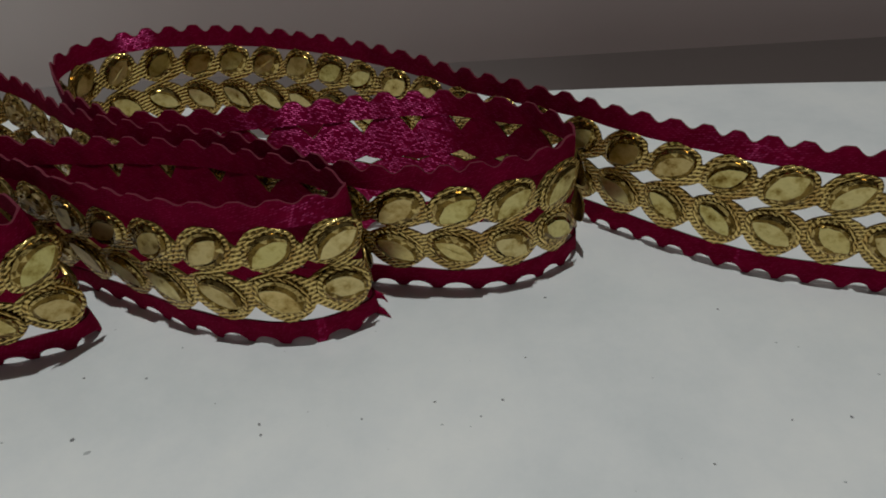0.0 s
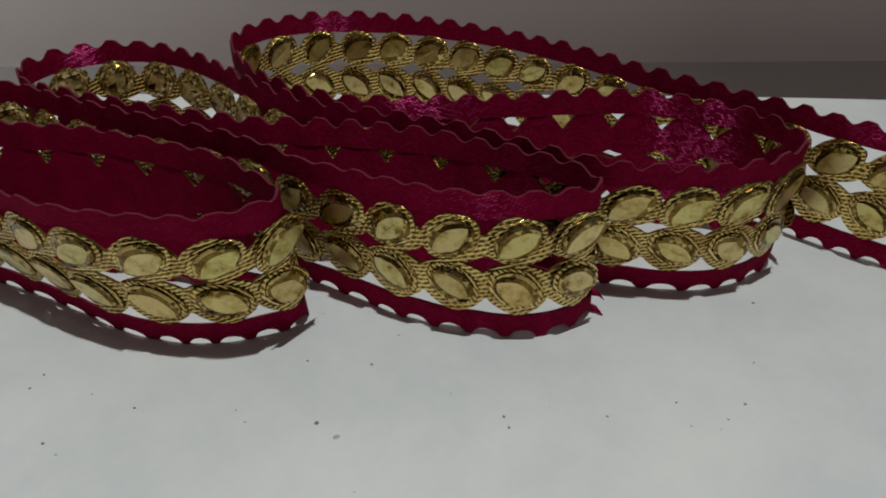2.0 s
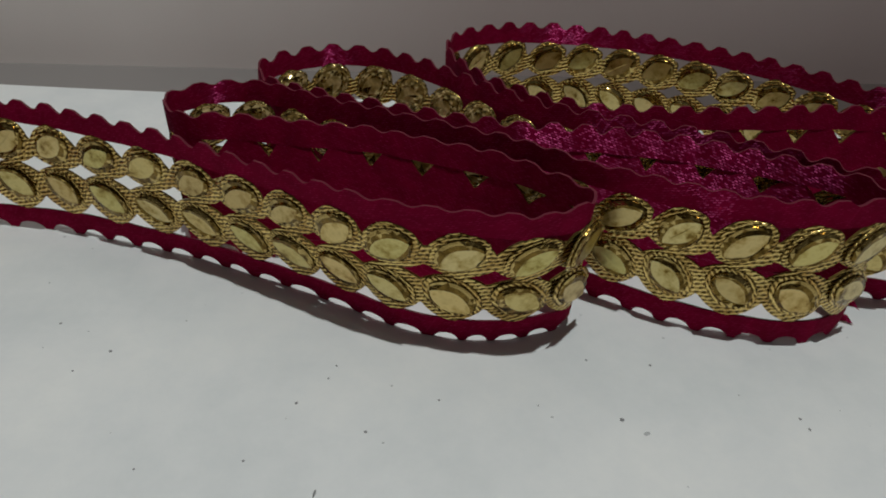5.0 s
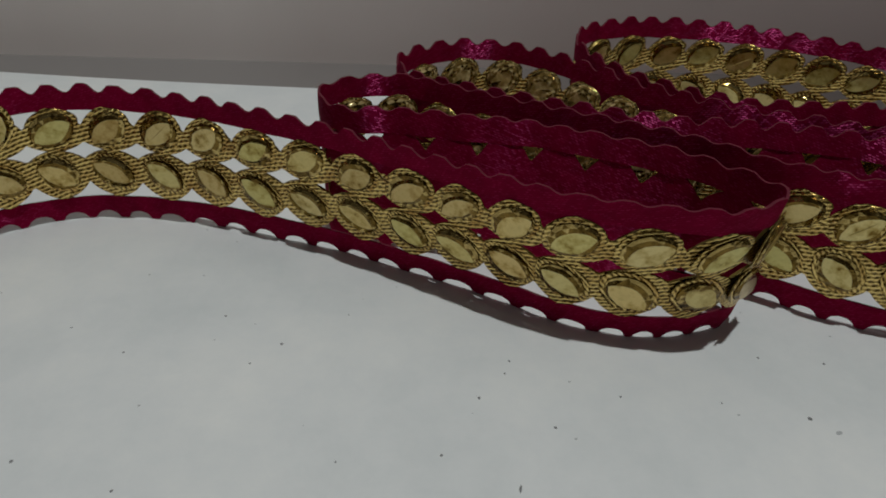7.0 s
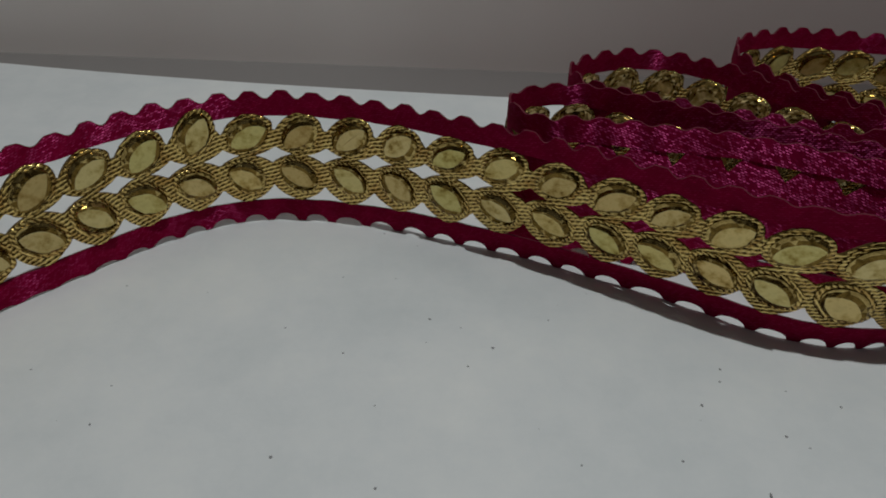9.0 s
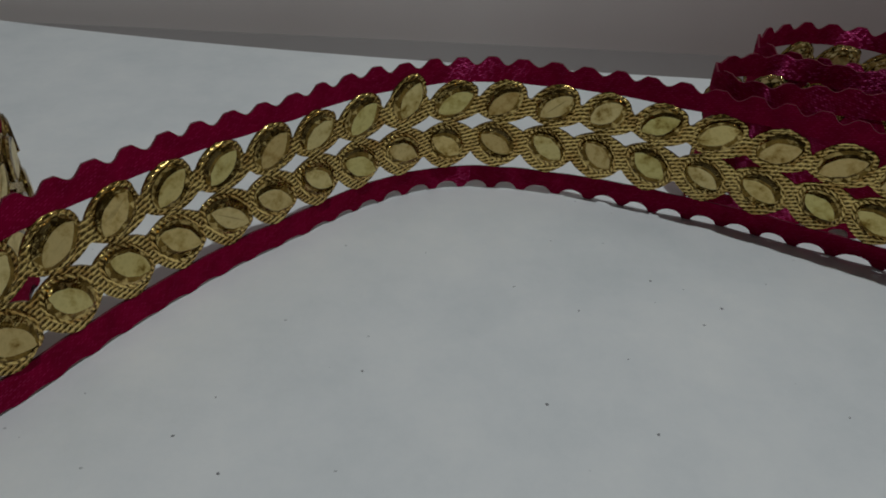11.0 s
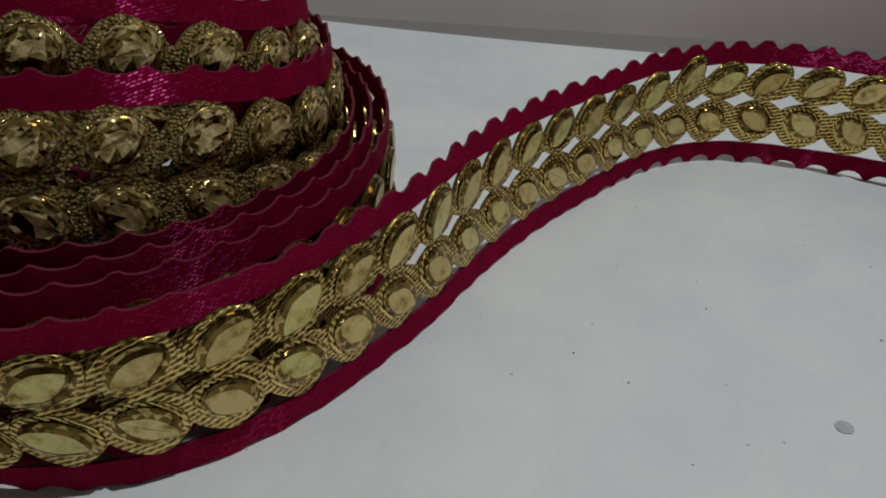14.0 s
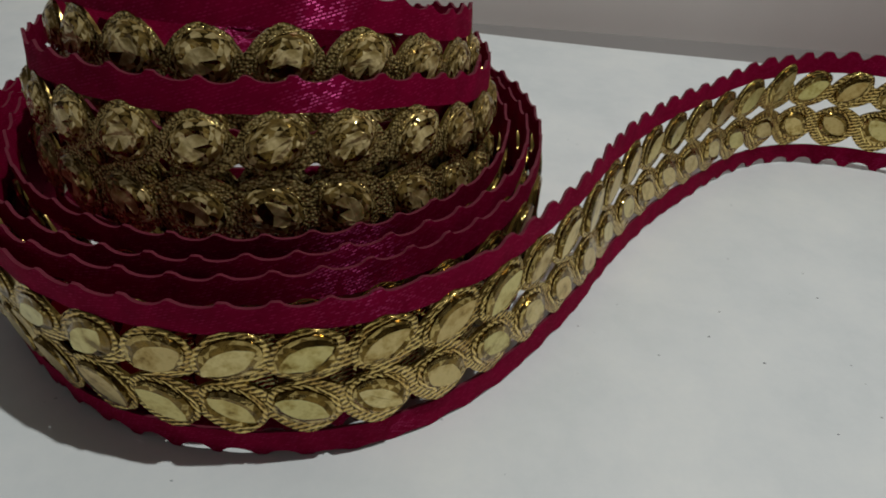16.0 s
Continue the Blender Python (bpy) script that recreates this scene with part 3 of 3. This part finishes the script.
def stone_pose(s, upper, rnd, torn=0, size=1.0):
    v = (16.35 if upper else 8.8) + 1.3 * torn - 3.0 * (1 - size)
    here = Vector(spot(s, v, 0.32))
    right = (Vector(spot(s - 1.5, v, 0.32)) - Vector(spot(s + 1.5, v, 0.32))).normalized()
    up = (Vector(spot(s, v + 2, 0.32)) - Vector(spot(s, v - 2, 0.32))).normalized()
    out = right.cross(up).normalized()
    up = out.cross(right)
    a = radians((37 if upper else -37) + rnd.uniform(-9, 9) + torn * 22)
    x = right * math.cos(a) + up * math.sin(a)
    y = out.cross(x)
    m = Matrix.Identity(4)
    for k in range(3):
        m[k][0], m[k][1], m[k][2], m[k][3] = x[k], y[k], out[k], here[k]
    k = size * rnd.uniform(0.94, 1.05)
    return m @ Matrix.Diagonal((k, k * rnd.uniform(0.95, 1.05), 1, 1))


def build_stones(trim):
    rnd = random.Random(7)
    verts, faces, slots = [], [], []
    for upper in (True, False):
        for i in range(-4, 340):
            s = float(np.interp(i, [b for _, b in LEAVES], [a for a, _ in LEAVES])) + (0.0 if upper else 0.7)
            if s > END - 6:
                break
            m = stone_pose(s, upper, rnd, 1 if upper and i == 100 else 0, 0.93 if s > S_RAISED else 1.0)  # one leaf is torn loose and stands up
            me, bed = STONES[rnd.randrange(len(STONES))], SETTINGS
            # same stones: the darker cut stands in for dimmer light in loops and turns
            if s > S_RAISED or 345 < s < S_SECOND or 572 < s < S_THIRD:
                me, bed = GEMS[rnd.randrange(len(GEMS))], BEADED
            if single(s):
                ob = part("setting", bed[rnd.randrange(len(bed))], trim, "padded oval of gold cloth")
                ob.matrix_basis = m
                part("stone", me, ob, "amber foil-backed stone with a flat leaf-shaped top")
            else:
                base, first = len(verts), 3 if bed is BEADED else 0
                verts += [tuple(m @ v.co) for v in me.vertices]
                for p in me.polygons:
                    faces.append(tuple(base + q for q in p.vertices))
                    slots.append(p.material_index + first)
    rest = part("inner_stone", mesh_of("inner_stone", verts, faces, [FACET, FOIL, FACET_SHADED, GEM_SHADED, GEM_LIT, FACET_SHADED], slots, smooth=False), trim, "amber and gold faceted stones between the turns")
    tagged(rest, kind="stuff")


def single(s):
    """Whether the stones at this length stand on the outer faces of the trim, where each one can be told apart."""
    k = min(len(S) - 1, int(s / 0.5))
    facing = FRONT[k][1] < 0.45
    roll = S_ROLL + 60 < s < S_RAISED
    return bool(facing and not roll)


S_SECOND, S_THIRD = near(-51.5, 56), near(-62.3, 42)
S_LEFT = (near(-19.5, 70), S_SECOND, S_THIRD)
S_FOLD = (near(67, 30), near(36, 18), near(-3.3, 17))
S_ROLL = near(-233.5, -10)
S_RAISED = float(S[int(np.argmax(WAY[:, 4] > 5.0))])
TRIM = build_trim()
build_stones(TRIM)


# ---- dust on the board ----
def speck(place, size, mat, seed, label, flat=0.3, long=0.0, turn=None):
    rnd = random.Random(seed)
    bm = bmesh.new()
    bmesh.ops.create_icosphere(bm, subdivisions=2, radius=1.0)
    long = long or rnd.uniform(0.6, 1.0)
    for v in bm.verts:
        k = 1 + (0.28 if flat > 0.1 else 0.08) * noise.noise(v.co * 1.7 + Vector((seed, 0, 0)))
        v.co = Vector((v.co.x * k, v.co.y * k * long, max(-0.1, v.co.z * flat))) * size
    me = bpy.data.meshes.new("dust_speck")
    bm.to_mesh(me)
    bm.free()
    me.materials.append(mat)
    ob = new("dust_speck", me)
    ob.matrix_world = pose(place[0] * 0.001, place[1] * 0.001, 0.1 * size, 0, 0, rnd.uniform(0, 180) if turn is None else turn)
    return tagged(ob, label, "dust", "dust on the board")


speck((0, 0), 0.0003, DUST, 0, "dark speck of dust on the white board")
DARK = [(-2.2, 10.5), (34.7, -0.5), (22.7, -1.7), (43.7, 1.3), (49.1, -1.6), (52.1, 0.7), (56.1, 7.7), (61.1, 19.7), (84.6, 14.2), (85.3, -6.1),
        (92.3, -6.4), (74.0, -11.2), (-57.1, 18.4), (-35.4, 9.4), (-36.2, 7.1), (-39.7, 2.9), (-22.2, 3.3), (-9.9, 2.4), (-31.0, -1.7), (-44.4, -5.8),
        (22.3, 0.0), (-74.0, 17.8), (-85.3, 10.3), (-65.3, 12.2), (-68.7, 8.5), (-56.1, -6.8), (6.2, 9.5), (-93.9, 15.0), (-91.1, -7.0), (-79.0,
        -10.7), (-80.2, 1.2), (-132.2, -14.2), (-113.1, -3.1), (-129.3, -8.4), (-125.9, -18.7), (-120.6, -30.2)]
for k, place in enumerate(DARK, 1):
    speck(place, 0.0001 * (1.3 + 1.2 * ((k * 0.618) % 1)), DUST, k, "tiny dark speck of dust on the white board")
speck((2.5, -2.2), 0.00045, SMUDGE, 31, "pale grey smudge of dust on the white board", 0.06)
speck((-102, -23), 0.001, SMUDGE, 33, "round grey smudge on the white board", 0.03, 1.1)
speck((-36, -10.2), 0.00055, DUST, 35, "thin dark fibre on the white board", 0.15, 0.25, 80)


def fine_dust():
    rnd = random.Random(5)
    verts, faces = [], []
    for _ in range(230):
        x, y = rnd.uniform(-0.26, 0.13), rnd.uniform(-0.075, 0.05)
        r = 0.00009 * rnd.uniform(0.6, 2.0)
        b = len(verts)
        turn = rnd.uniform(0, 6)
        for i in range(5):
            a = turn + i * 1.2566
            verts.append((x + r * math.cos(a) * 1.5, y + r * math.sin(a), 0.00001))
        verts.append((x, y, r * 0.6))
        faces += [(b + i, b + (i + 1) % 5, b + 5) for i in range(5)]
    ob = new("fine_dust", mesh_of("fine_dust", verts, faces, [SMUDGE], smooth=False))
    tagged(ob, "scattered fine grey dust on the white board", "dust", kind="stuff")


fine_dust()
